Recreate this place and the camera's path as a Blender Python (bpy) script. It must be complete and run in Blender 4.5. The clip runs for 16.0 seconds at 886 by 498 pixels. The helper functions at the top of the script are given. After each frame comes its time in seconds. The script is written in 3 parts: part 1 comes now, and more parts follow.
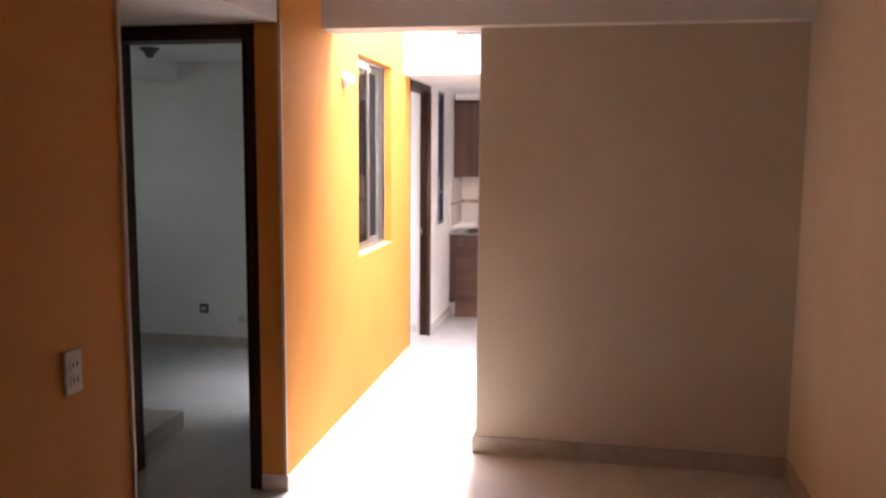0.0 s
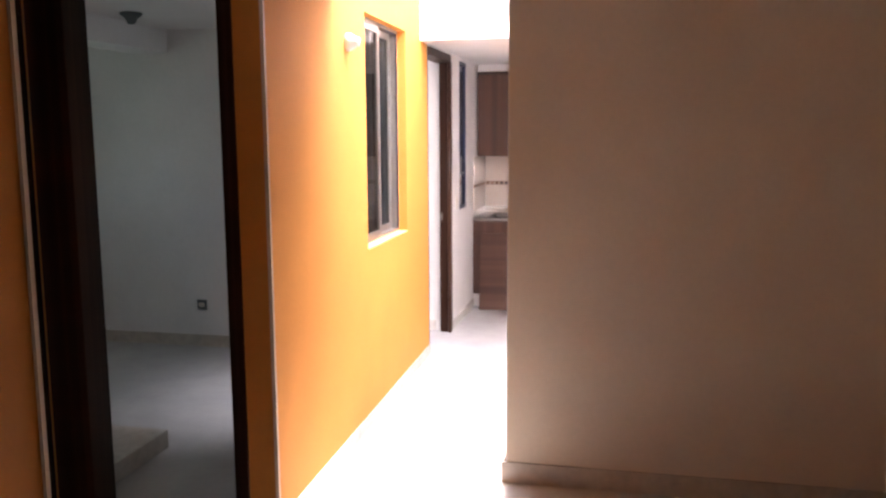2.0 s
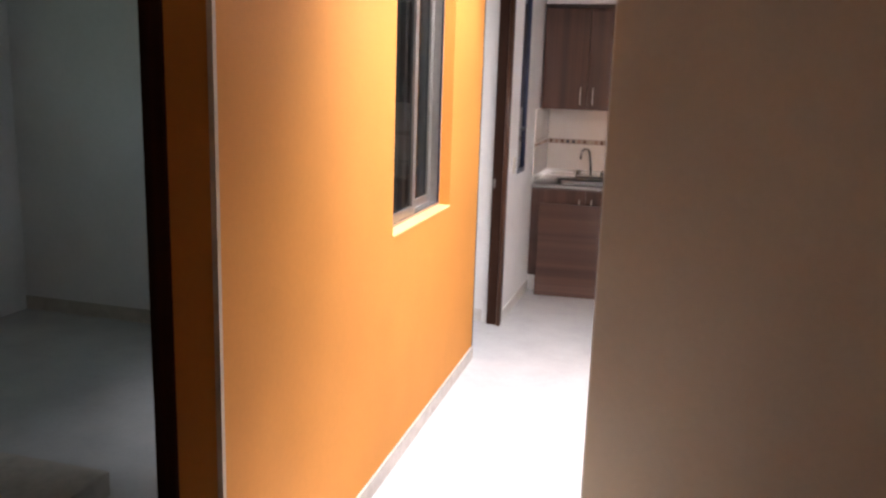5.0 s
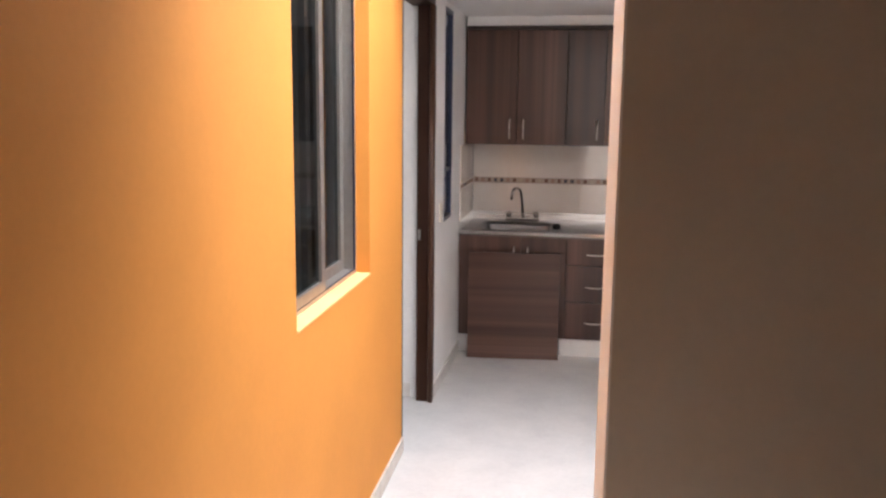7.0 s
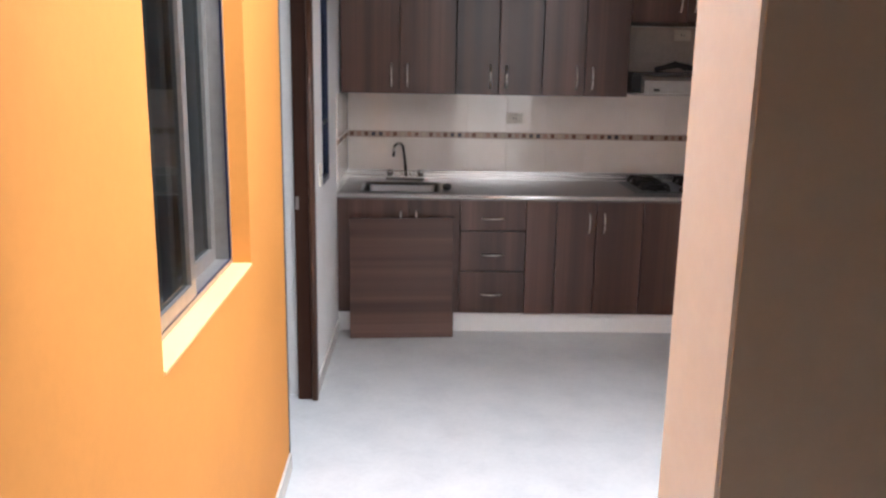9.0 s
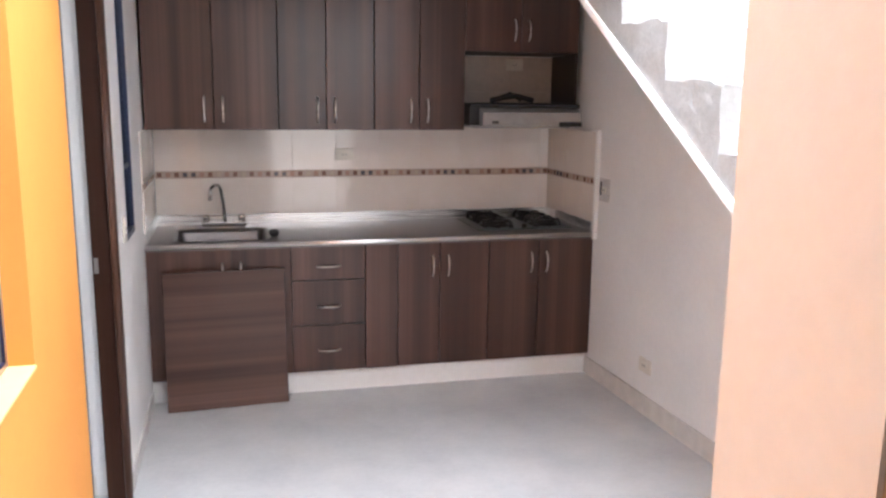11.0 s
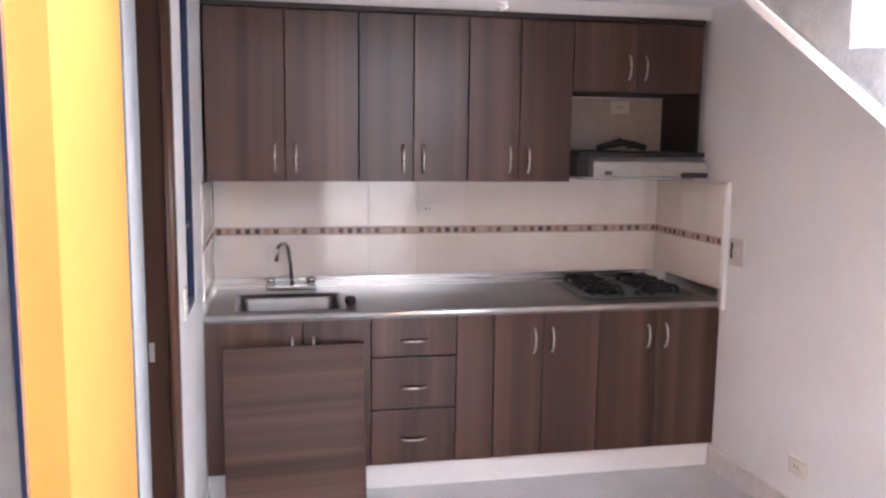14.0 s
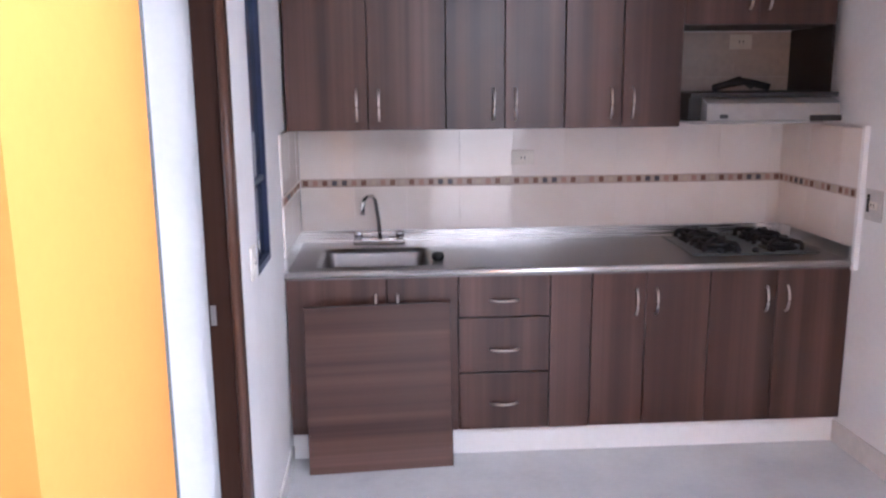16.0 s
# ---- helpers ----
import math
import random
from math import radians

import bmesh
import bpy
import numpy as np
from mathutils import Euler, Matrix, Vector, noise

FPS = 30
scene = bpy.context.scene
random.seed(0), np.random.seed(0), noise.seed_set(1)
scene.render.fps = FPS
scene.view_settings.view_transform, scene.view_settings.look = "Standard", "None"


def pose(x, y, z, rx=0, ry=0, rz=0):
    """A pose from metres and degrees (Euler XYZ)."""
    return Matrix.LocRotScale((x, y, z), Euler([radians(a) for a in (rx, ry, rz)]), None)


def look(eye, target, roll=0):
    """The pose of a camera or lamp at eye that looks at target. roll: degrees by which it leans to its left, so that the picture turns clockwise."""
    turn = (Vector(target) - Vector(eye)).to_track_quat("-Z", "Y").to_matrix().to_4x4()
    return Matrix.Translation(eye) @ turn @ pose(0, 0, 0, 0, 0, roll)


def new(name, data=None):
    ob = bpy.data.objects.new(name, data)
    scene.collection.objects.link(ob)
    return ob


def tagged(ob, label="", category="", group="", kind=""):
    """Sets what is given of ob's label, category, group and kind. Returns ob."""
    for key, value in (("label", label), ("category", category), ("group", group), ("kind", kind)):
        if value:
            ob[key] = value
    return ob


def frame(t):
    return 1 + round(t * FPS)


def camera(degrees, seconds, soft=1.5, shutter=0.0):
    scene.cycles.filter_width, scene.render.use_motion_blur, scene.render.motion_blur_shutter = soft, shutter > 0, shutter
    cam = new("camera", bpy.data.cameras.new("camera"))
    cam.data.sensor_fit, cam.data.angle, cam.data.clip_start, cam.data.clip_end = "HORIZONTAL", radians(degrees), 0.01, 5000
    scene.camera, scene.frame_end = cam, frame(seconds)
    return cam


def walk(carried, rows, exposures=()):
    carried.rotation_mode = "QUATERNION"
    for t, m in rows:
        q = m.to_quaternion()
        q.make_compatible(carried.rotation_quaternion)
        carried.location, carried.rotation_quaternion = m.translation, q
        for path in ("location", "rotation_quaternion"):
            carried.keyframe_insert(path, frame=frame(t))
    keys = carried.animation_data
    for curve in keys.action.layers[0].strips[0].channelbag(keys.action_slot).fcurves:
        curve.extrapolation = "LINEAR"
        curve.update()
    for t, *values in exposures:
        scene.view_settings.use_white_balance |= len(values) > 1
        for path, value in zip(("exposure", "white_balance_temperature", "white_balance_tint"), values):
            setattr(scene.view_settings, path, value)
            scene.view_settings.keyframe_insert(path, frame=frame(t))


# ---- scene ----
cam = camera(56.0, 16.0, soft=2.4)

PATH = [
    (0, (1.544, -6.653, 1.689), (1.173, -4.702, 1.455), 0.4),
    (0.5, (1.586, -6.564, 1.676), (1.091, -4.649, 1.382), 0.7),
    (1, (1.527, -6.357, 1.665), (1.1, -4.42, 1.402), 1.7),
    (1.5, (1.442, -6.124, 1.664), (1.001, -4.188, 1.432), 0.7),
    (2, (1.406, -5.92, 1.654), (0.982, -3.985, 1.375), -0.3),
    (2.5, (1.412, -5.696, 1.654), (0.849, -3.791, 1.422), 1.3),
    (3, (1.396, -5.511, 1.659), (0.73, -3.651, 1.349), 0.5),
    (3.2, (1.352, -5.424, 1.652), (0.740, -3.548, 1.329), 1.2),
    (5.3, (1.070, -4.529, 1.640), (0.583, -2.633, 1.229), 2.3),
    (5.5, (1.051, -4.464, 1.625), (0.605, -2.553, 1.237), 2.3),
    (6, (0.94, -4.2, 1.642), (0.523, -2.271, 1.317), 1.9),
    (6.5, (0.882, -4.045, 1.642), (0.571, -2.104, 1.274), 1.7),
    (7, (0.818, -3.778, 1.647), (0.497, -1.832, 1.319), 0.6),
    (7.5, (0.813, -3.655, 1.635), (0.363, -1.733, 1.314), 1.1),
    (8, (0.724, -3.428, 1.626), (0.452, -1.477, 1.277), 1.8),
    (8.5, (0.585, -3.209, 1.610), (0.464, -1.243, 1.265), 0.0),
    (9, (0.527, -3.082, 1.613), (0.573, -1.132, 1.173), 1.0),
    (9.5, (0.512, -2.930, 1.640), (0.687, -0.963, 1.324), 0.2),
    (9.7, (0.494, -2.865, 1.630), (0.762, -0.912, 1.289), 0.8),
    (11.8, (0.414, -2.450, 1.628), (0.909, -0.548, 1.255), 0.7),
    (12, (0.389, -2.397, 1.62), (0.801, -0.477, 1.244), 0.9),
    (12.5, (0.424, -2.312, 1.616), (0.668, -0.376, 1.178), -0.2),
    (13, (0.400, -2.148, 1.609), (0.650, -0.217, 1.157), -0.0),
    (13.5, (0.366, -2.0, 1.649), (0.758, -0.07, 1.314), 0.6),
    (14, (0.304, -1.897, 1.627), (0.707, 0.041, 1.362), 0.7),
    (14.5, (0.314, -1.859, 1.63), (0.658, 0.096, 1.415), -0.0),
    (15, (0.372, -1.791, 1.641), (0.627, 0.172, 1.374), -0.6),
    (15.5, (0.431, -1.707, 1.628), (0.656, 0.254, 1.328), -0.1),
    (16, (0.467, -1.658, 1.628), (0.586, 0.298, 1.232), -0.5),
]
EXPOSURES = [
    (0, 2.27, 6750, 22), (3, 2.07, 6750, 25), (5.5, 1.45, 6550, 14), (7.6, 1.32, 6500, 12), (8.8, 1.38, 6000, 9), (9.7, 1.60, 5800, 8), (12, 1.90, 6050, 12),
    (13, 2.03, 5950, 13), (14.5, 2.2, 5550, 14), (15.5, 2.13, 5350, 17), (16, 2.13, 5350, 17)]
walk(cam, [(t, look(eye, target, roll)) for t, eye, target, roll in PATH], EXPOSURES)

# ---- light ----
SKY_POWER = 122
world = bpy.data.worlds.new("sky")
world.use_nodes = True
scene.world = world
wn = world.node_tree.nodes
sky = wn.new("ShaderNodeTexSky")
sky.sky_type, sky.sun_disc = "NISHITA", False
sky.sun_elevation, sky.sun_rotation = radians(69), radians(0)
wn["Background"].inputs["Strength"].default_value = 0.05
world.node_tree.links.new(sky.outputs[0], wn["Background"].inputs["Color"])


def area_lamp(name, m, width, height, power, colour):
    lamp = bpy.data.lights.new(name, "AREA")
    lamp.shape, lamp.size, lamp.size_y = "RECTANGLE", width, height
    lamp.energy, lamp.color = power, colour
    ob = new(name, lamp)
    ob.matrix_world = m
    return ob


# hazy sun that slants down the light well onto the back of the partition
sun_data = bpy.data.lights.new("sun", "SUN")
sun_data.energy, sun_data.angle, sun_data.color = 5.0, radians(6), (1.0, 0.93, 0.82)
sun = new("sun", sun_data)
sun.matrix_world = pose(1.2, 2.0, 8.0, -21, 0, 0)

# daylight that falls through the open top of the light well
area_lamp("well_daylight", pose(1.0, -1.12, 4.7, 0, 0, 0), 1.9, 1.75, SKY_POWER, (0.90, 0.935, 1.0))

# ---- materials ----


def node_material(name, rough=0.5, metal=0.0):
    m = bpy.data.materials.new(name)
    m.use_nodes = True
    b = m.node_tree.nodes["Principled BSDF"]
    b.inputs["Roughness"].default_value, b.inputs["Metallic"].default_value = rough, metal
    return m, m.node_tree.nodes, m.node_tree.links, b


def mapped(n, l, scale, shift=False):
    tc, mp = n.new("ShaderNodeTexCoord"), n.new("ShaderNodeMapping")
    mp.inputs["Scale"].default_value = scale
    l.new(tc.outputs["Object"], mp.inputs["Vector"])
    if shift:
        info, mul = n.new("ShaderNodeObjectInfo"), n.new("ShaderNodeMath")
        mul.operation, mul.inputs[1].default_value = "MULTIPLY", 37.0
        l.new(info.outputs["Random"], mul.inputs[0])
        l.new(mul.outputs[0], mp.inputs["Location"])
    return mp.outputs[0]


def noise_node(n, l, vec, scale, detail=4.0, rough=0.55):
    t = n.new("ShaderNodeTexNoise")
    t.inputs["Scale"].default_value, t.inputs["Detail"].default_value, t.inputs["Roughness"].default_value = scale, detail, rough
    l.new(vec, t.inputs["Vector"])
    return t.outputs["Fac"]


def ramp(n, l, fac, stops):
    r = n.new("ShaderNodeValToRGB")
    while len(r.color_ramp.elements) < len(stops):
        r.color_ramp.elements.new(0.5)
    for e, (p, c) in zip(r.color_ramp.elements, stops):
        e.position, e.color = p, (*c, 1)
    l.new(fac, r.inputs[0])
    return r.outputs[0]


def mixed(n, l, fac, a, b, mode="MIX"):
    x = n.new("ShaderNodeMix")
    x.data_type, x.blend_type = "RGBA", mode
    if isinstance(fac, float):
        x.inputs[0].default_value = fac
    else:
        l.new(fac, x.inputs[0])
    l.new(a, x.inputs[6])
    l.new(b, x.inputs[7])
    return x.outputs[2]


def bumped(n, l, b, fac, strength, distance=0.002):
    u = n.new("ShaderNodeBump")
    u.inputs["Strength"].default_value, u.inputs["Distance"].default_value = strength, distance
    l.new(fac, u.inputs["Height"])
    l.new(u.outputs[0], b.inputs["Normal"])


def scaled(c, k):
    return tuple(min(1.0, v * k) for v in c)


def painted(name, c, rough=0.6, bump=0.25, spread=0.06):
    """Rolled wall paint: broad blotches, fine roller grain."""
    m, n, l, b = node_material(name, rough)
    v = mapped(n, l, (1, 1, 1))
    big = ramp(n, l, noise_node(n, l, v, 1.7, 5), [(0.3, scaled(c, 1 - spread)), (0.7, scaled(c, 1 + spread))])
    fine = ramp(n, l, noise_node(n, l, v, 45, 3), [(0.35, (0.95, 0.95, 0.95)), (0.65, (1, 1, 1))])
    l.new(mixed(n, l, 0.6, big, fine, "MULTIPLY"), b.inputs["Base Color"])
    bumped(n, l, b, noise_node(n, l, v, 160, 3), bump, 0.001)
    return m


def wood(name, along, dark, mid, light, rough=0.33, gloss=0.32):
    """Laminate with streaks that run along one axis."""
    m, n, l, b = node_material(name, rough)
    wide, thin = [9.0, 9.0, 9.0], [70.0, 70.0, 70.0]
    wide[along], thin[along] = 0.12, 0.5
    a = noise_node(n, l, mapped(n, l, wide, True), 1.0, 3)
    f = noise_node(n, l, mapped(n, l, thin, True), 1.0, 4)
    b.inputs["Specular IOR Level"].default_value = gloss
    ca = ramp(n, l, a, [(0.3, dark), (0.5, mid), (0.72, light)])
    cf = ramp(n, l, f, [(0.3, (0.80, 0.79, 0.78)), (0.7, (1.08, 1.06, 1.05))])
    l.new(mixed(n, l, 0.8, ca, cf, "MULTIPLY"), b.inputs["Base Color"])
    return m


def plain(name, c, rough=0.4, metal=0.0, spread=0.08, scale=30.0, bump=0.05):
    m, n, l, b = node_material(name, rough, metal)
    v = mapped(n, l, (1, 1, 1))
    f = noise_node(n, l, v, scale, 4)
    l.new(ramp(n, l, f, [(0.3, scaled(c, 1 - spread)), (0.7, scaled(c, 1 + spread))]), b.inputs["Base Color"])
    bumped(n, l, b, f, bump, 0.0006)
    return m


def marble_floor():
    m, n, l, b = node_material("polished_floor", 0.16)
    v = mapped(n, l, (1, 1, 1))
    blot = ramp(n, l, noise_node(n, l, v, 4.2, 5, 0.6), [(0.28, (0.475, 0.463, 0.46)), (0.5, (0.52, 0.51, 0.50)), (0.72, (0.555, 0.545, 0.53))])
    speck = ramp(n, l, noise_node(n, l, v, 38, 5, 0.7), [(0.3, (0.93, 0.925, 0.92)), (0.6, (1, 1, 1))])
    l.new(mixed(n, l, 0.7, blot, speck, "MULTIPLY"), b.inputs["Base Color"])
    l.new(ramp(n, l, noise_node(n, l, v, 5, 4), [(0.3, (0.17,) * 3), (0.7, (0.23,) * 3)]), b.inputs["Roughness"])
    return m


def glazed_tile():
    m, n, l, b = node_material("glazed_tile", 0.08)
    v = mapped(n, l, (1, 1, 1), True)
    info = n.new("ShaderNodeObjectInfo")
    b.inputs["Specular IOR Level"].default_value = 1.0
    tint = ramp(n, l, info.outputs["Random"], [(0.0, (0.80, 0.722, 0.66)), (1.0, (0.83, 0.755, 0.70))])
    vein = ramp(n, l, noise_node(n, l, v, 7, 6, 0.6), [(0.3, (0.94, 0.92, 0.90)), (0.65, (1, 1, 1))])
    l.new(mixed(n, l, 0.8, tint, vein, "MULTIPLY"), b.inputs["Base Color"])
    bumped(n, l, b, noise_node(n, l, v, 11, 2), 0.05, 0.002)
    return m


def brushed_steel(name, c=(0.36, 0.345, 0.335), rough=0.27):
    m, n, l, b = node_material(name, rough, 1.0)
    f = noise_node(n, l, mapped(n, l, (1.0, 160, 160)), 3.0, 3)
    l.new(ramp(n, l, f, [(0.3, scaled(c, 0.93)), (0.7, scaled(c, 1.05))]), b.inputs["Base Color"])
    l.new(ramp(n, l, f, [(0.3, (rough - 0.04,) * 3), (0.7, (rough + 0.05,) * 3)]), b.inputs["Roughness"])
    return m


def rough_concrete():
    m, n, l, b = node_material("raw_concrete", 0.9)
    v = mapped(n, l, (1, 1, 1))
    f = noise_node(n, l, v, 6, 8, 0.65)
    g = noise_node(n, l, v, 60, 5, 0.7)
    c = ramp(n, l, f, [(0.3, (0.235, 0.23, 0.225)), (0.7, (0.31, 0.304, 0.298))])
    l.new(mixed(n, l, 0.6, c, ramp(n, l, g, [(0.3, (0.82, 0.82, 0.82)), (0.7, (1, 1, 1))]), "MULTIPLY"), b.inputs["Base Color"])
    bumped(n, l, b, g, 0.5, 0.006)
    return m


def window_glass(name, c=(0.22, 0.27, 0.30)):
    m, n, l, b = node_material(name, 0.02)
    b.inputs["Base Color"].default_value = (*c, 1)
    b.inputs["Transmission Weight"].default_value, b.inputs["IOR"].default_value = 1.0, 1.15
    b.inputs["Specular IOR Level"].default_value = 0.1
    return m


ORANGE = painted("orange_paint", (0.645, 0.258, 0.052), 0.75)
ORANGE.node_tree.nodes["Principled BSDF"].inputs["Specular IOR Level"].default_value = 0.3
WHITE = painted("white_paint", (0.81, 0.79, 0.775), 0.6)
# Darker than WHITE: the living room's shade is put into this beige.
SHADED_BEIGE = painted("shaded_beige_paint", (0.67, 0.575, 0.475), 0.7)
CEILING = painted("ceiling_paint", (0.80, 0.785, 0.77), 0.8, 0.15)
BEAD = painted("bead_paint", (0.62, 0.50, 0.38), 0.6)
FLOOR = marble_floor()
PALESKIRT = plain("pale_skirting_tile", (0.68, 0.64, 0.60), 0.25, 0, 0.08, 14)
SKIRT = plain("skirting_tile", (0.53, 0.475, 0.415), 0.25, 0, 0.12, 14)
DOORWOOD = wood("dark_stained_wood", 2, (0.014, 0.0055, 0.0035), (0.036, 0.014, 0.008), (0.085, 0.036, 0.019), 0.42, 0.16)
WALNUT = wood("walnut_laminate", 2, (0.028, 0.0115, 0.0080), (0.064, 0.0280, 0.0200), (0.122, 0.062, 0.046), 0.32, 0.50)
WALNUT_ACROSS = wood("walnut_laminate_across", 0, (0.046, 0.0185, 0.0125), (0.086, 0.043, 0.032), (0.150, 0.084, 0.066), 0.30, 0.36)
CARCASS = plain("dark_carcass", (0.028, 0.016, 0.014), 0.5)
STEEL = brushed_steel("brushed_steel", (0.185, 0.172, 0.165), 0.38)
CHROME = brushed_steel("chrome", (0.55, 0.54, 0.53), 0.16)
# Paler copy of STEEL: bright reflections on edge and upstand are put into colour.
SHINESTEEL = brushed_steel("steel_edge_shine", (0.84, 0.83, 0.82), 0.26)
NICKEL = brushed_steel("nickel", (0.58, 0.53, 0.485), 0.3)
ALU = plain("aluminium", (0.33, 0.315, 0.30), 0.32, 0.7)
# Lighter copy of DOORWOOD: the light on the post's edge is painted in.
LITWOOD = wood("lit_brown_wood", 2, (0.045, 0.018, 0.010), (0.085, 0.036, 0.019), (0.12, 0.055, 0.030), 0.3)
TILE = glazed_tile()
# Matt beige, darker than TILE; also holds the niche's shade in its colour.
NICHETILE = plain("matt_shaded_beige_tile", (0.50, 0.41, 0.345), 0.45)
GROUT = plain("grout", (0.76, 0.69, 0.63), 0.7)
LISTEL = plain("listello_ground", (0.44, 0.335, 0.27), 0.3)
MOSAIC = [plain("mosaic_" + k, c, 0.25) for k, c in (("brown", (0.20, 0.105, 0.075)), ("blue", (0.10, 0.09, 0.10)), ("rose", (0.40, 0.24, 0.19)), ("cream", (0.50, 0.40, 0.31)))]
BLACK = plain("black_enamel", (0.012, 0.011, 0.012), 0.6)
IRON = plain("cast_iron", (0.016, 0.015, 0.016), 0.55, 0.2)
NAVY = plain("navy_metal", (0.012, 0.020, 0.055), 0.35, 0.2)
PLATEGREY = plain("grey_plastic", (0.56, 0.53, 0.51), 0.4)
PLASTIC = plain("ivory_plastic", (0.70, 0.65, 0.57), 0.4)
LAMPWHITE = plain("white_ceramic", (0.82, 0.80, 0.78), 0.3, 0.0, 0.02)
# Paler than ORANGE: the sill's highlight is put into its colour.
LIT_ORANGE = painted("lit_orange_paint", (0.80, 0.43, 0.17), 0.8)
HOODGREY = plain("hood_enamel", (0.29, 0.27, 0.255), 0.32)
RED = plain("red_paint", (0.45, 0.05, 0.04), 0.5)
GREYBOX = plain("grey_metal", (0.09, 0.105, 0.11), 0.5)
CONCRETE = rough_concrete()
GLASS = window_glass("clear_glass")
DARKGLASS = plain("dark_glass", (0.012, 0.022, 0.06), 0.06)

# ---- mesh helpers ----


def box(bm, x0, x1, y0, y1, z0, z1, bevel=0.0):
    made = bmesh.ops.create_cube(bm, size=1.0, matrix=Matrix.LocRotScale(((x0 + x1) / 2, (y0 + y1) / 2, (z0 + z1) / 2), None, (abs(x1 - x0), abs(y1 - y0), abs(z1 - z0))))
    if bevel:
        edges = list({e for v in made["verts"] for e in v.link_edges})
        bmesh.ops.bevel(bm, geom=edges, offset=bevel, segments=2, affect="EDGES", profile=0.5)
    return bm


def pierced(axis, lo, hi, us, vs):
    """A slab in a 3 x 3 net of cells with the middle cell open, welded into one piece."""
    bm = bmesh.new()
    for i in range(3):
        for k in range(3):
            if (i, k) != (1, 1):
                a = (us[i], us[i + 1], vs[k], vs[k + 1])
                box(bm, *((lo, hi, *a) if axis == "x" else (*a, lo, hi)))
    bmesh.ops.remove_doubles(bm, verts=bm.verts[:], dist=0.0001)
    inner = [f for f in bm.faces if all(len(e.link_faces) > 2 for e in f.edges)]
    bmesh.ops.delete(bm, geom=inner, context="FACES")
    return bm


def one_box(*a):
    return box(bmesh.new(), *a)


def boxes(*rows):
    bm = bmesh.new()
    for r in rows:
        box(bm, *r)
    return bm


def tube(bm, points, r, sides=8):
    """A round bar along a line of points, with closed ends."""
    rings = []
    for i, p in enumerate(points):
        p = Vector(p)
        a, c = Vector(points[max(i - 1, 0)]), Vector(points[min(i + 1, len(points) - 1)])
        q = (c - a).to_track_quat("Z", "Y")
        rings.append([bm.verts.new(p + q @ Vector((r * math.cos(2 * math.pi * k / sides), r * math.sin(2 * math.pi * k / sides), 0))) for k in range(sides)])
    for a, c in zip(rings, rings[1:]):
        for k in range(sides):
            bm.faces.new((a[k], a[(k + 1) % sides], c[(k + 1) % sides], c[k]))
    bm.faces.new(rings[0][::-1])
    bm.faces.new(rings[-1])
    return bm


def lathe(bm, profile, at, sides=20, axis="Z"):
    """A turned shape: rows of radius and height about an axis through at."""
    turn = {"Z": Matrix(), "X": Matrix.Rotation(radians(90), 4, "Y"), "Y": Matrix.Rotation(radians(-90), 4, "X")}[axis]
    rings = [[bm.verts.new(Vector(at) + turn @ Vector((r * math.cos(2 * math.pi * k / sides), r * math.sin(2 * math.pi * k / sides), h))) for k in range(sides)] for r, h in profile]
    for a, c in zip(rings, rings[1:]):
        for k in range(sides):
            bm.faces.new((a[k], a[(k + 1) % sides], c[(k + 1) % sides], c[k]))
    bm.faces.new(rings[0][::-1])
    bm.faces.new(rings[-1])
    return bm


def prism(bm, outline, axis, lo, hi):
    """An outline of two coordinates drawn out along the third axis."""
    def at(p, h):
        return {"x": (h, p[0], p[1]), "y": (p[0], h, p[1]), "z": (p[0], p[1], h)}[axis]
    a = [bm.verts.new(at(p, lo)) for p in outline]
    c = [bm.verts.new(at(p, hi)) for p in outline]
    bm.faces.new(a[::-1])
    bm.faces.new(c)
    for k in range(len(a)):
        j = (k + 1) % len(a)
        bm.faces.new((a[k], a[j], c[j], c[k]))
    bmesh.ops.recalc_face_normals(bm, faces=bm.faces[:])
    return bm


def mesh_of(name, bm, material, smooth=False):
    me = bpy.data.meshes.new(name)
    bm.to_mesh(me)
    bm.free()
    me.materials.append(material)
    if smooth:
        for p in me.polygons:
            p.use_smooth = True
    return me


def part(name, bm, material, parent=None, label="", smooth=False):
    ob = new(name, mesh_of(name, bm, material, smooth))
    ob.parent = parent
    return tagged(ob, label)


def structure(name, bm, material, label):
    return tagged(part(name, bm, material), label, name.split("_")[0], kind="structure")


def thing(name, label, category, at=(0, 0, 0), group=""):
    ob = new(name)
    ob.location = at
    ob.empty_display_size = 0.1
    return tagged(ob, label, category, group)


def put(name, bm, material, parent, label="", smooth=False):
    """A part given in world coordinates, under a thing that stands at its own base."""
    ob = part(name, bm, material, parent, label, smooth)
    base = parent.location.copy()
    if parent.parent:
        base += parent.parent.location
    ob.data.transform(Matrix.Translation(-base))
    return ob


# ---- the structure ----
KITCHEN_CEILING, SOFFIT, ROOM_CEILING, BEAM = 2.275, 2.278, 2.62, 2.338
TOP = 4.75
SKEW = Matrix.Rotation(0.0156, 4, "Z")  # the orange wall leans a little off the kitchen's line

floor = structure("floor", one_box(-3.2, 2.70, -9.2, 2.6, -0.12, 0), FLOOR, "glossy off-white mottled floor, bright below the light well")

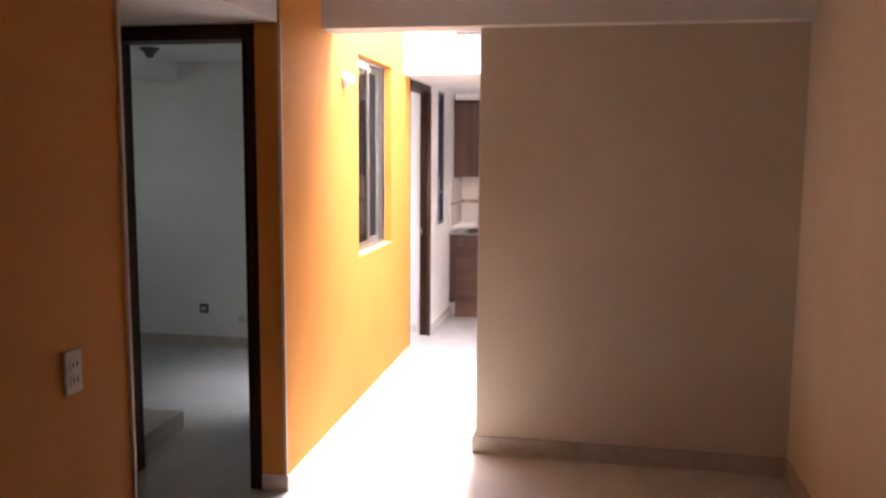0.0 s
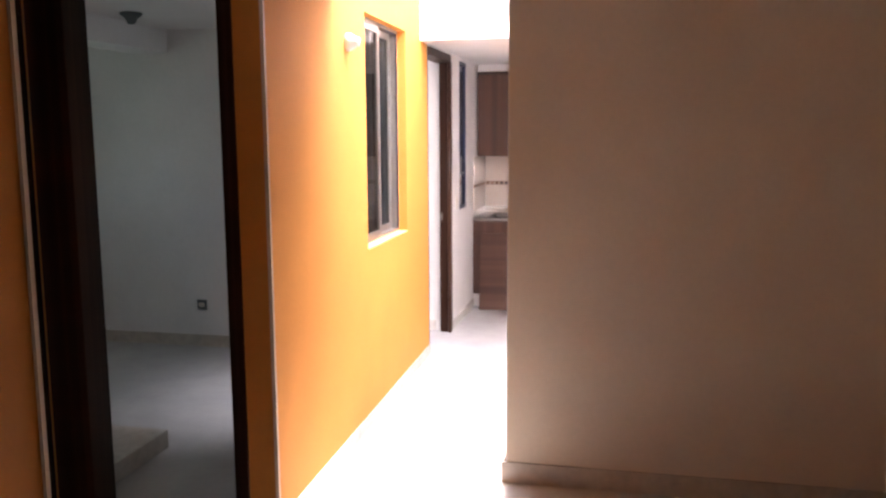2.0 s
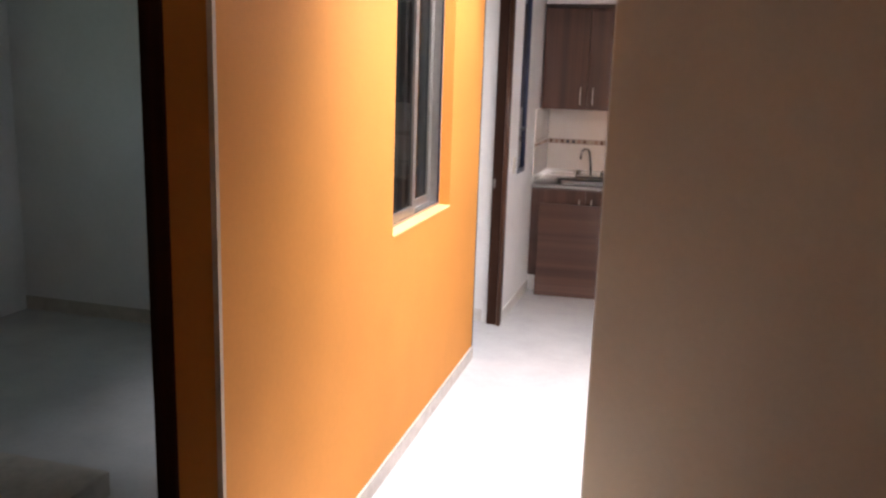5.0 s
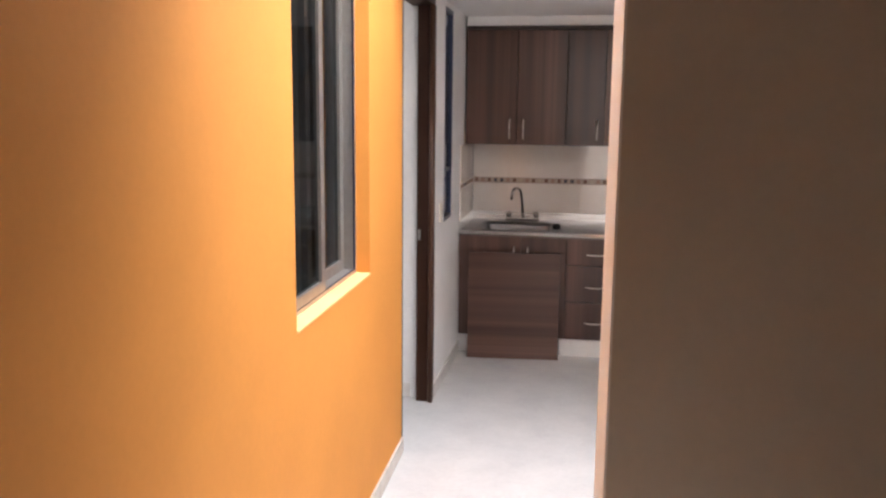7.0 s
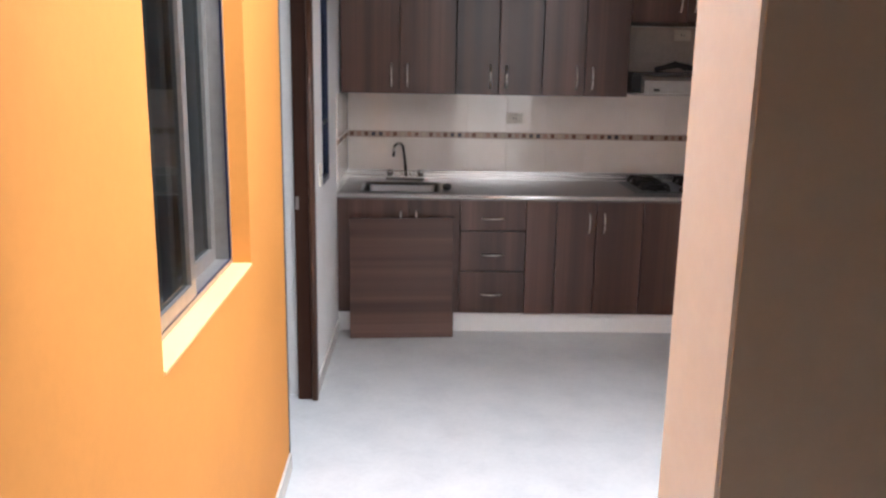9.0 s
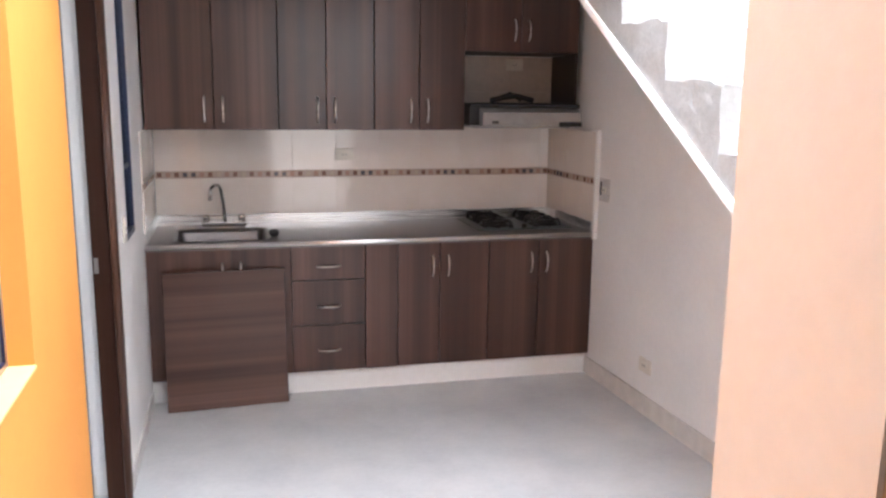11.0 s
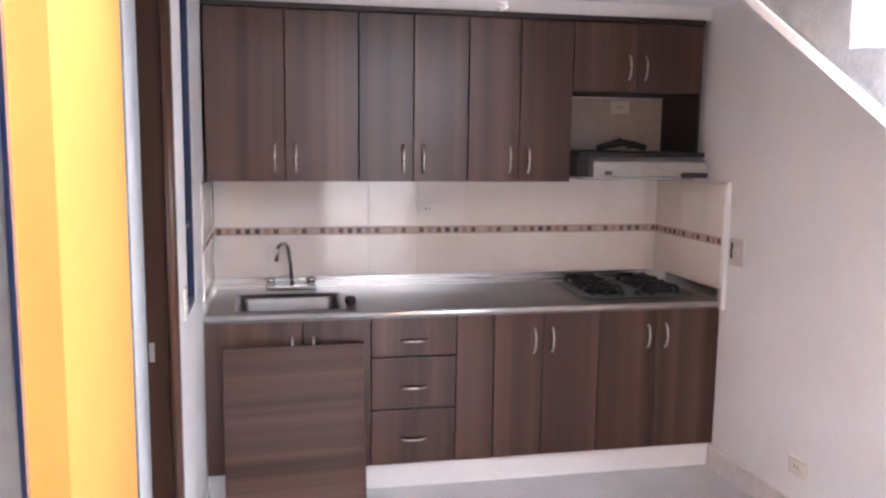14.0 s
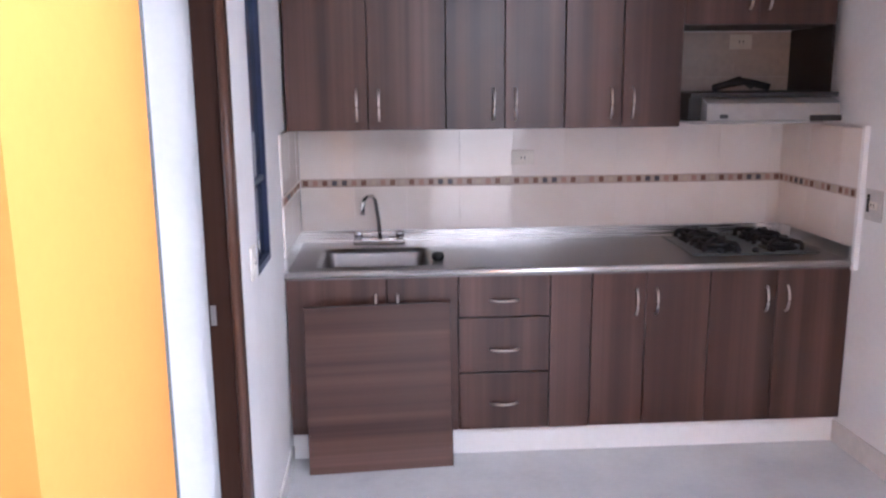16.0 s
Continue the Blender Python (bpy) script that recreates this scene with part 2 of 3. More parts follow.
# orange wall with the window
WY0, WY1, WZ0, WZ1 = -1.543, -0.643, 1.008, 2.29
wall_orange = structure("wall_orange", pierced("x", -0.14, 0, (-2.89, WY0, WY1, 0), (0, WZ0, WZ1, 2.8)), ORANGE, "bright orange painted corridor wall with a window opening")
wall_orange.data.transform(SKEW)
bedroom_lining = structure("wall_bedroom_side", boxes((-0.16, -0.1405, -2.75, WY0, 0, 2.5), (-0.16, -0.1405, WY1, -0.1, 0, 2.5), (-0.16, -0.1405, WY0, WY1, 0, WZ0)), WHITE, "white plaster on the bedroom side of the wall")
bedroom_lining.data.transform(SKEW)
trim = structure("trim_corridor", one_box(-0.012, 0.004, -0.004, 0.006, 0, 2.27), GREYBOX, "thin grey metal edge on the end of the orange wall")
bead = structure("trim_corner", boxes((0.034, 0.049, -2.893, -2.878, 0.085, SOFFIT)), BEAD, "beige corner bead of the orange wall")
near_bead = structure("trim_corner_near", boxes((0.064, 0.079, -4.283, -4.268, 0, SOFFIT)), BEAD, "beige corner bead of the living room wall")

# wall with the bedroom door
wall_door = structure("wall_bedroom_door", boxes(
    (-3.1, -0.985, -2.87, -2.75, 0, SOFFIT), (-0.079, 0.043, -2.885, -2.75, 0, SOFFIT), (-0.14, 0.04, -2.75, -2.70, SOFFIT, 2.55), (-0.985, -0.079, -2.87, -2.75, 2.276, SOFFIT)), ORANGE, "orange painted wall round the bedroom doorway, in shadow")
wall_near = structure("wall_living_left", boxes((-0.06, 0.07, -9.0, -4.275, 0, ROOM_CEILING)), ORANGE, "deep orange painted living room wall in shade")
wall_recess = structure("wall_recess_side", boxes((-1.12, -0.06, -4.40, -4.275, 0, ROOM_CEILING)), ORANGE, "orange side wall of the dark door recess")
wall_recess_end = structure("wall_recess_end", boxes((-1.12, -1.0, -4.275, -3.80, 0, SOFFIT), (-1.12, -1.0, -3.80, -2.905, 2.2, SOFFIT)), ORANGE, "dark orange end wall of the recess")
soffit = structure("ceiling_recess", boxes((-1.12, 0.035, -4.275, -2.70, SOFFIT, 2.75)), CEILING, "lowered white ceiling over the door recess")

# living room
wall_right = structure("wall_living_right", one_box(2.54, 2.70, -9.0, -2.165, 0, 2.9), SHADED_BEIGE, "plain off-white living room wall in dim light")
# Fill lamp in an added, unseen opening, to brighten the living room.
area_lamp("front_fill", pose(1.3, -9.05, 1.5, 90, 0, 0), 0.8, 0.8, 0.10, (1.0, 0.78, 0.45))
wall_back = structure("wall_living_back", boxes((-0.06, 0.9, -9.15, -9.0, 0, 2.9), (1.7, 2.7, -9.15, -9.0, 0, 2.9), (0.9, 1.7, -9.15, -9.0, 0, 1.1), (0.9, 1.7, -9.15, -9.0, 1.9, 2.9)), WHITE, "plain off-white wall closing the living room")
ceiling_living = structure("ceiling_living", one_box(0.035, 2.54, -9.0, -2.26, ROOM_CEILING, 2.78), CEILING, "off-white living room ceiling")
wall_pier = structure("wall_pier", prism(bmesh.new(), [(0.885, -2.162), (2.70, -2.162), (2.70, -1.985), (0.872, -1.985)], "z", 0, BEAM), WHITE, "off-white partition wall beside the corridor, shaded towards the living room")
structure("wall_pier_face", one_box(0.890, 2.538, -2.1655, -2.1625, 0.1005, BEAM), SHADED_BEIGE, "living room face of the partition wall, its shade put into beige")
beam = structure("beam", boxes((0.03, 2.70, -2.26, -2.05, BEAM, TOP)), CEILING, "white plastered ceiling beam over the corridor mouth")

# light well, kitchen and stair shaft
UP, BACK_Y = -0.22, 2.42
wall_upper = structure("wall_upper", boxes((-0.14, 1.66, UP, 0.0, KITCHEN_CEILING + 0.002, TOP)), WHITE, "bright white upper wall of the light well")
# Unseen wall, added to keep stray sky light out of the well.
well_left = structure("wall_well_left", one_box(-0.14, 0.03, -2.05, UP, 2.802, TOP), WHITE, "unseen white wall added above the orange wall to close the light well")
shaft_left = structure("wall_shaft_left", one_box(1.54, 1.66, 0.0, BACK_Y, KITCHEN_CEILING + 0.31, TOP), WHITE, "white wall beside the upper stair opening")
STAIR_END = 0.82
ceiling_kitchen = structure("ceiling_kitchen", boxes((-0.14, 1.66, UP + 0.002, STAIR_END, KITCHEN_CEILING, KITCHEN_CEILING + 0.30), (-0.14, 2.54, STAIR_END, 2.55, KITCHEN_CEILING, KITCHEN_CEILING + 0.30)), CEILING, "white kitchen ceiling")
BACK = BACK_Y
wall_kitchen = structure("wall_kitchen_back", one_box(-0.14, 2.66, BACK, BACK + 0.15, 0, TOP), WHITE, "white kitchen back wall with a tiled splashback")
SY0, SY1, SZ0, SZ1 = 1.115, 1.42, 0.985, 2.245
wall_left = structure("wall_kitchen_left", boxes(
    (-0.12, 0.012, 0.772, SY0, 0, KITCHEN_CEILING), (-0.12, 0.012, SY1, BACK, 0, KITCHEN_CEILING), (-0.12, 0.012, SY0, SY1, 0, SZ0), (-0.12, 0.012, SY0, SY1, SZ1, KITCHEN_CEILING),
    (-0.12, 0.0, -0.0, 0.772, 2.262, KITCHEN_CEILING)), WHITE, "white kitchen wall with a narrow navy window")
passage = structure("wall_passage", boxes((-1.6, -0.122, 0.79, 0.92, 0, 2.35), (-1.72, -1.6, 0.65, 0.92, 0, 2.35), (-1.72, -1.6, -0.05, 0.05, 0, 2.35), (-1.72, -1.6, 0.05, 0.65, 0, 1.1), (-1.72, -1.6, 0.05, 0.65, 2.1, 2.35)), WHITE, "white wall inside the side passage")
# Lamp in an assumed, unseen passage window, to brighten the passage wall.
area_lamp("passage_daylight", pose(-1.55, 0.35, 1.6, 0, -90, 0), 1.0, 0.6, 1.7, (0.84, 0.93, 1.0))
passage_ceiling = structure("ceiling_passage", one_box(-1.72, -0.12, -0.05, 0.92, 2.36, 2.46), CEILING, "white ceiling of the side passage")
# Unseen walls in the carcass black, so the room behind looks unlit.
store = structure("wall_store", boxes((-0.9, -0.8, 0.92, 1.8, 0, 2.4), (-0.8, -0.12, 1.7, 1.8, 0, 2.4)), CARCASS, "unseen walls behind the narrow window, coloured dark as an unlit room")

# side wall that carries the stair
def side_wall(y):
    return 2.535 - 0.043 * y


stair_wall = structure("wall_stair", prism(bmesh.new(), [(side_wall(-1.984), -1.984), (2.70, -1.984), (2.70, BACK), (side_wall(BACK), BACK)], "z", 0, TOP), WHITE, "white plastered wall beside and below the stair flight")


# raw concrete flight with a plastered edge below, rising from a landing beside the partition
def flight_edge(y):
    return 1.80 + 0.6 * y


stair = thing("stair", "rough unfinished concrete stair with broken edges and a white plastered underside", "stair", (2.1, -1.9, 0))
rng = random.Random(4)
STAIR_X, RISE, RUN = 1.68, 0.18, 0.299
LAND_Y = -0.08 - 5 * RUN
for k in range(-5, 4):
    y1, z1 = -0.08 + RUN * k, 1.85 + RISE * k
    y0 = -1.982 if k == -5 else y1 - RUN
    bm = bmesh.new()
    bmesh.ops.create_cube(bm, size=1.0)
    bmesh.ops.subdivide_edges(bm, edges=bm.edges[:], cuts=9, use_grid_fill=True)
    for v in bm.verts:
        x, y, z = v.co
        py = y0 + (y + 0.5) * (y1 - y0 - 0.002)
        low = 0.0 if k == -5 else flight_edge(py) + 0.031
        px = STAIR_X + (x + 0.5) * (side_wall(py) - 0.004 - STAIR_X)
        p = Vector((px, py, low + (z + 0.5) * (z1 - low)))
        d = noise.noise_vector(p * 9.0) * 0.006 + noise.noise_vector(p * 27.0) * 0.003
        if z > 0.45 and x < -0.2:
            d.z -= 0.022 * max(0.0, noise.noise(p * 7.0)) + 0.012 * (y < -0.4)
        if x > 0.45 or (z < -0.45):
            d = Vector((0, 0, 0))
        v.co = p + d
    put("step" if k > -5 else "landing", bm, CONCRETE, stair)
bm = prism(bmesh.new(), [(LAND_Y, flight_edge(LAND_Y)), (STAIR_END - 0.001, flight_edge(STAIR_END)), (STAIR_END - 0.001, flight_edge(STAIR_END) + 0.029), (LAND_Y, flight_edge(LAND_Y) + 0.029)], "x", STAIR_X - 0.007, 2.6)
for v in bm.verts:
    if v.co.x > 2:
        v.co.x = side_wall(v.co.y) - 0.003
put("plastered_edge", bm, WHITE, stair, "white plastered lower edge")

# bedroom
# Lamp for a second bedroom window, assumed and out of view.
area_lamp("bedroom_daylight", pose(-3.14, -1.4, 1.6, 0, -90, 0), 0.6, 0.6, 0.46, (0.60, 1.0, 0.84))
bedroom = structure("wall_bedroom", boxes((-3.1, -0.16, -0.1, 0.0, 0, 2.5), (-3.2, -3.1, -2.87, -1.7, 0, 2.5), (-3.2, -3.1, -1.1, 0.0, 0, 2.5), (-3.2, -3.1, -1.7, -1.1, 0, 1.3), (-3.2, -3.1, -1.7, -1.1, 1.9, 2.5)), WHITE, "pale grey-white bedroom walls in dim light")
ceiling_bedroom = structure("ceiling_bedroom", one_box(-3.2, -0.14, -2.75, 0.0, 2.42, 2.52), CEILING, "pale bedroom ceiling")
bedroom_beam = structure("beam_bedroom", one_box(-2.26, -1.98, -2.75, -0.1, 2.25, 2.42), CEILING, "white plastered beam under the bedroom ceiling")
plinth = tagged(part("closet_plinth", one_box(-1.7, -0.93, -2.745, -2.09, 0, 0.1, 0.004), SKIRT), "low pale tiled closet plinth on the bedroom floor", "plinth")


def skirting(name, *rows, material=SKIRT):
    structure(name, boxes(*rows), material, "pale marbled skirting tile along the wall foot")


skirting("baseboard_pier", (0.8715, 2.528, -2.174, -2.1625, 0, 0.10), (0.864, 0.8715, -2.174, -1.985, 0, 0.10))
skirting("baseboard_living", (2.528, 2.5395, -9.0, -2.176, 0, 0.10))
sk = boxes((0.0005, 0.011, -2.89, 0.0, 0, 0.075))
for v in sk.verts:
    v.co = SKEW @ v.co
structure("baseboard_orange", sk, SKIRT, "pale marbled skirting tile along the wall foot")
skirting("baseboard_door", (-0.083, 0.055, -2.897, -2.8855, 0, 0.085))
skirting("baseboard_bedroom", (-3.1, -0.16, -0.112, -0.1005, 0, 0.09))
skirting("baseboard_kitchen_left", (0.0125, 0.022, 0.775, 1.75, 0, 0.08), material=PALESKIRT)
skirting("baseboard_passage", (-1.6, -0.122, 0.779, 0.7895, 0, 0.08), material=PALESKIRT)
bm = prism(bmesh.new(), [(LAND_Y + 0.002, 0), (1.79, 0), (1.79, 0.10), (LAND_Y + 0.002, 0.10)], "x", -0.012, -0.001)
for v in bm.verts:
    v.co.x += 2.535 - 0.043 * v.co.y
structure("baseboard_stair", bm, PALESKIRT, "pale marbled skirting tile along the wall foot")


# ---- doors and windows ----
def door_frame(name, label, rows, material=DOORWOOD):
    ob = thing(name, label, "door frame", (rows[0][1][0], rows[0][1][2], 0))
    ob["kind"] = "structure"
    for n_, r in rows:
        put(n_, one_box(*r, 0.004), material, ob)
    return ob


# Left post is widened over the wall strip beside it to make that dark.
door_frame("door_1", "dark brown wooden bedroom door frame, doorway open", [
    ("post", (-0.984, -0.806, -2.90, -2.745, 0, 2.205)), ("post", (-0.142, -0.08, -2.90, -2.745, 0, 2.205)), ("head", (-0.984, -0.08, -2.90, -2.745, 2.205, 2.275))])
door_two = door_frame("door_2", "dark brown wooden door frame of the side passage", [
    ("post", (-0.072, 0.020, 0.713, 0.771, 0, 2.20)), ("post", (-0.11, -0.02, 0.007, 0.05, 0, 2.20)), ("head", (-0.11, 0.014, 0.007, 0.771, 2.20, 2.261))])
d3 = thing("door_3", "closed dark brown door at the end of the recess", "door", (-1.0, -3.4, 0))
d3["kind"] = "structure"
put("post", one_box(-1.11, -0.985, -2.97, -2.906, 0, 2.13, 0.004), DOORWOOD, d3)
put("post", one_box(-1.11, -0.985, -3.799, -3.73, 0, 2.13, 0.004), DOORWOOD, d3)
put("head", one_box(-1.11, -0.985, -3.799, -2.906, 2.13, 2.199, 0.004), DOORWOOD, d3)
put("door_leaf", one_box(-1.07, -1.03, -3.73, -2.97, 0.005, 2.13, 0.004), DOORWOOD, d3)
kn = put("door_knob", lathe(bmesh.new(), [(0.012, 0), (0.012, 0.03), (0.026, 0.04), (0.03, 0.055), (0.022, 0.07), (0.006, 0.075)], (-1.03, -3.67, 1.0), 16, "X"), CHROME, d3, "steel knob", True)
put("edge_moulding", tube(bmesh.new(), [(0.010, 0.711, 0.0), (0.010, 0.711, 2.199)], 0.015, 12), LITWOOD, door_two, "rounded brown edge, lightened for the light it catches", True)
tagged(part("strike_plate", one_box(-0.066, -0.05, 0.7105, 0.7129, 0.935, 0.995, 0.0005), ALU), "small steel strike plate on the brown door post", "strike plate")

# sliding aluminium window in the orange wall
FX0, FX1 = -0.130, -0.055
win = thing("window_1", "aluminium sliding window with two dark reflecting panes", "window", (-0.09, -1.05, WZ0))
win["kind"] = "structure"


def skewed(bm):
    for v in bm.verts:
        v.co = SKEW @ v.co
    return bm


F = 0.02
put("window_frame", skewed(boxes((FX0, FX1, WY0, WY0 + F, WZ0, WZ1), (FX0, FX1, WY1 - F, WY1, WZ0, WZ1), (FX0, FX1, WY0 + F, WY1 - F, WZ0, WZ0 + F), (FX0, FX1, WY0 + F, WY1 - F, WZ1 - F, WZ1))), ALU, win)
MID = (WY0 + WY1) / 2
for k, (a, c, xo) in enumerate(((WY0 + F, MID + 0.03, -0.080), (MID - 0.03, WY1 - F, -0.124))):
    s_ = 0.042
    far = 0.042
    sash = put("sash", skewed(boxes((xo, xo + 0.024, a, a + s_, WZ0 + F, WZ1 - F), (xo, xo + 0.024, c - far, c, WZ0 + F, WZ1 - F), (xo, xo + 0.024, a + s_, c - far, WZ0 + F, WZ0 + F + 0.04), (xo, xo + 0.024, a + s_, c - far, WZ1 - F - 0.04, WZ1 - F))), ALU, win, "brushed aluminium sash")
    pane = part("pane", skewed(one_box(xo + 0.010, xo + 0.014, a + s_, c - far, WZ0 + F + 0.04, WZ1 - F - 0.04)), GLASS, sash)
    pane.data.transform(Matrix.Translation(-win.location))
    pane.visible_shadow = False
put("gasket", skewed(boxes((FX1 - 0.006, FX1 + 0.001, WY1 - F - 0.003, WY1 - F, WZ0 + F, WZ1 - F), (FX1 - 0.006, FX1 + 0.001, WY0 + F, WY1 - F, WZ0 + F, WZ0 + F + 0.003))), NAVY, win, "thin dark navy rubber gasket")
put("window_sill", skewed(one_box(-0.056, 0.004, WY0 + 0.001, WY1 - 0.001, WZ0 - 0.004, WZ0 + 0.006, 0.002)), LIT_ORANGE, win, "pale orange painted sill, its highlight put into the colour")

# narrow navy window in the kitchen's left wall
w2 = thing("window_2", "narrow navy-framed window with dark glass", "window", (0.0, (SY0 + SY1) / 2, SZ0))
w2["kind"] = "structure"
put("window_frame", boxes((-0.04, 0.0105, SY0, SY0 + 0.025, SZ0, SZ1), (-0.04, 0.0105, SY1 - 0.025, SY1, SZ0, SZ1), (-0.04, 0.0105, SY0 + 0.025, SY1 - 0.025, SZ0, SZ0 + 0.025), (-0.04, 0.0105, SY0 + 0.025, SY1 - 0.025, SZ1 - 0.025, SZ1)), NAVY, w2)
for za, zb in ((SZ0 + 0.025, 1.28), (1.30, SZ1 - 0.025)):
    put("pane", one_box(-0.012, -0.006, SY0 + 0.025, SY1 - 0.025, za, zb), DARKGLASS, w2)
put("glazing_bar", one_box(-0.024, 0.002, SY0 + 0.025, SY1 - 0.025, 1.28, 1.30, 0.003), GREYBOX, w2)

# ---- kitchen ----
def bar_handle(x, y, z0, z1, across=False):
    """An arched pull, standing or lying, on a front at y."""
    pts = []
    for k in range(9):
        u = k / 8
        out = 0.026 * math.sin(math.pi * u) ** 0.6
        pts.append((x + (z1 - z0) * (u - 0.5), y - out, z0) if across else (x, y - out, z0 + (z1 - z0) * u))
    return tube(bmesh.new(), pts, 0.0055, 8)


def front(parent, name, x0, x1, z0, z1, y, thick=0.018, material=WALNUT, handle=None):
    g = 0.002
    d = put(name, one_box(x0 + g, x1 - g, y, y + thick, z0 + g, z1 - g, 0.002), material, parent)
    if handle:
        h = part("handle", bar_handle(*handle), NICKEL, d, "brushed nickel pull", True)
        h.data.transform(Matrix.Translation(-parent.location))
    return d


BY, BZ0, BZ1 = 1.757, 0.125, 0.818
BASES = [
    ("sink", 0.014, 0.738, "dark walnut laminate sink cabinet with two doors"),
    ("drawers", 0.738, 1.133, "dark walnut laminate unit with three drawers"),
    ("doors", 1.133, 1.83, "dark walnut laminate base cabinet with two doors"),
    ("hob", 1.83, 2.455, "dark walnut laminate base cabinet with two doors below the hob"),
]
for kind, x0, x1, label in BASES:
    c = thing("base_cabinet", label, "cabinet", ((x0 + x1) / 2, BY + 0.3, 0), "base cabinets along the kitchen wall")
    put("body", boxes((x0, x1, BY + 0.02, BY + 0.036, BZ0, BZ1), (x0, x0 + 0.016, BY + 0.036, BACK - 0.01, BZ0, BZ1), (x1 - 0.016, x1, BY + 0.036, BACK - 0.01, BZ0, BZ1), (x0 + 0.016, x1 - 0.016, BY + 0.036, BACK - 0.01, BZ0, BZ0 + 0.016)), CARCASS, c)
    if kind == "drawers":
        for z0, z1, hz in ((0.636, BZ1, 0.71), (0.388, 0.633, 0.49), (BZ0, 0.385, 0.245)):
            front(c, "drawer", x0, x1, z0, z1, BY, handle=((x0 + x1) / 2, BY, hz, hz + 0.12, True))
    elif kind == "doors":
        put("filler_panel", one_box(x0 + 0.002, 1.312, BY, BY + 0.018, BZ0, BZ1, 0.002), WALNUT, c)
        front(c, "door", 1.313, 1.55, BZ0, BZ1, BY, handle=(1.508, BY, 0.63, 0.745))
        front(c, "door", 1.55, x1, BZ0, BZ1, BY, handle=(1.596, BY, 0.63, 0.745))
    else:
        xm = 0.435 if kind == "sink" else 2.127
        front(c, "door", x0, xm, BZ0, BZ1, BY, handle=(xm - 0.046, BY, 0.63, 0.745))
        front(c, "door", xm, x1, BZ0, BZ1, BY, handle=(xm + 0.046, BY, 0.63, 0.745))
structure("trim_plinth", one_box(0.014, 2.455, BY + 0.035, BY + 0.06, 0, BZ0 - 0.001), LAMPWHITE, "white plinth under the base cabinets")
loose = tagged(part("loose_panel", one_box(-0.305, 0.305, -0.009, 0.009, 0, 0.715, 0.002), WALNUT_ACROSS), "loose dark walnut laminate board leaning on the sink cabinet", "board")
part("edge_band", boxes((-0.305, 0.305, -0.0092, 0.0092, 0.7152, 0.7168), (0.3052, 0.3066, -0.0092, 0.0092, 0.0, 0.7168)), CARCASS, loose, "thin dark edge band")
loose.matrix_world = pose(0.40, 1.652, 0.0015, -4.6, 0, 4.0)

# steel worktop with a pressed sink
CT = 0.852
KX0, KX1, KY0, KY1 = 0.148, 0.622, 1.82, 2.20
top = thing("worktop", "brushed stainless steel worktop with an upstand", "worktop", (1.2, 2.08, BZ1))
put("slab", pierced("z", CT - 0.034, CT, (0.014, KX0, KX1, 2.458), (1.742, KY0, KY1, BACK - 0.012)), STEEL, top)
put("upstand", boxes((0.026, 2.446, BACK - 0.030, BACK - 0.012, CT, CT + 0.056), (0.014, 0.026, 1.76, BACK - 0.012, CT, CT + 0.056), (2.436, 2.448, 1.76, BACK - 0.030, CT, CT + 0.056)), SHINESTEEL, top)
put("front_edge", tube(bmesh.new(), [(0.014, 1.743, CT - 0.0125), (2.458, 1.743, CT - 0.0125)], 0.0135, 14), SHINESTEEL, top, "", True)
bm = bmesh.new()
rings = []
for inset, z in ((-0.014, CT + 0.003), (0.0, CT + 0.001), (0.012, CT - 0.02), (0.03, CT - 0.145), (0.06, CT - 0.16)):
    a, b_, c_, d_ = KX0 + inset, KX1 - inset, KY0 + inset, KY1 - inset
    r = 0.035
    ring = []
    for cx, cy, q in ((b_ - r, d_ - r, 0), (a + r, d_ - r, 1), (a + r, c_ + r, 2), (b_ - r, c_ + r, 3)):
        for k in range(5):
            t_ = math.pi / 2 * (q + k / 4)
            ring.append(bm.verts.new((cx + r * math.cos(t_), cy + r * math.sin(t_), z)))
    rings.append(ring)
for a, c_ in zip(rings, rings[1:]):
    for k in range(len(a)):
        bm.faces.new((a[k], a[(k + 1) % len(a)], c_[(k + 1) % len(a)], c_[k]))
bm.faces.new(rings[-1])
bmesh.ops.recalc_face_normals(bm, faces=bm.faces[:])
basin = put("basin", bm, STEEL, top, "pressed steel sink bowl", True)
drain = part("drain", lathe(bmesh.new(), [(0.04, 0.0), (0.04, 0.003), (0.03, 0.004), (0.0285, 0.001), (0.004, 0.0015)], (0.385, 2.01, CT - 0.158), 20), CHROME, basin)
drain.data.transform(Matrix.Translation(-top.location))

tap = thing("kitchen_tap", "chrome mixer tap with a tall curved spout and two handles", "tap", (0.40, 2.325, CT))
put("base_plate", one_box(0.275, 0.525, 2.30, 2.352, CT, CT + 0.028, 0.008), CHROME, tap)
pts = [(0.405, 2.325, CT + 0.02), (0.398, 2.32, CT + 0.13), (0.388, 2.31, CT + 0.20)]
for k in range(1, 8):
    t_ = math.pi * k / 8
    pts.append((0.388 - 0.03 * (1 - math.cos(t_)), 2.31 - 0.055 * (1 - math.cos(t_)), CT + 0.20 + 0.045 * math.sin(t_)))
pts.append((0.327, 2.20, CT + 0.165))
put("spout", tube(bmesh.new(), pts, 0.010, 10), CHROME, tap, "", True)
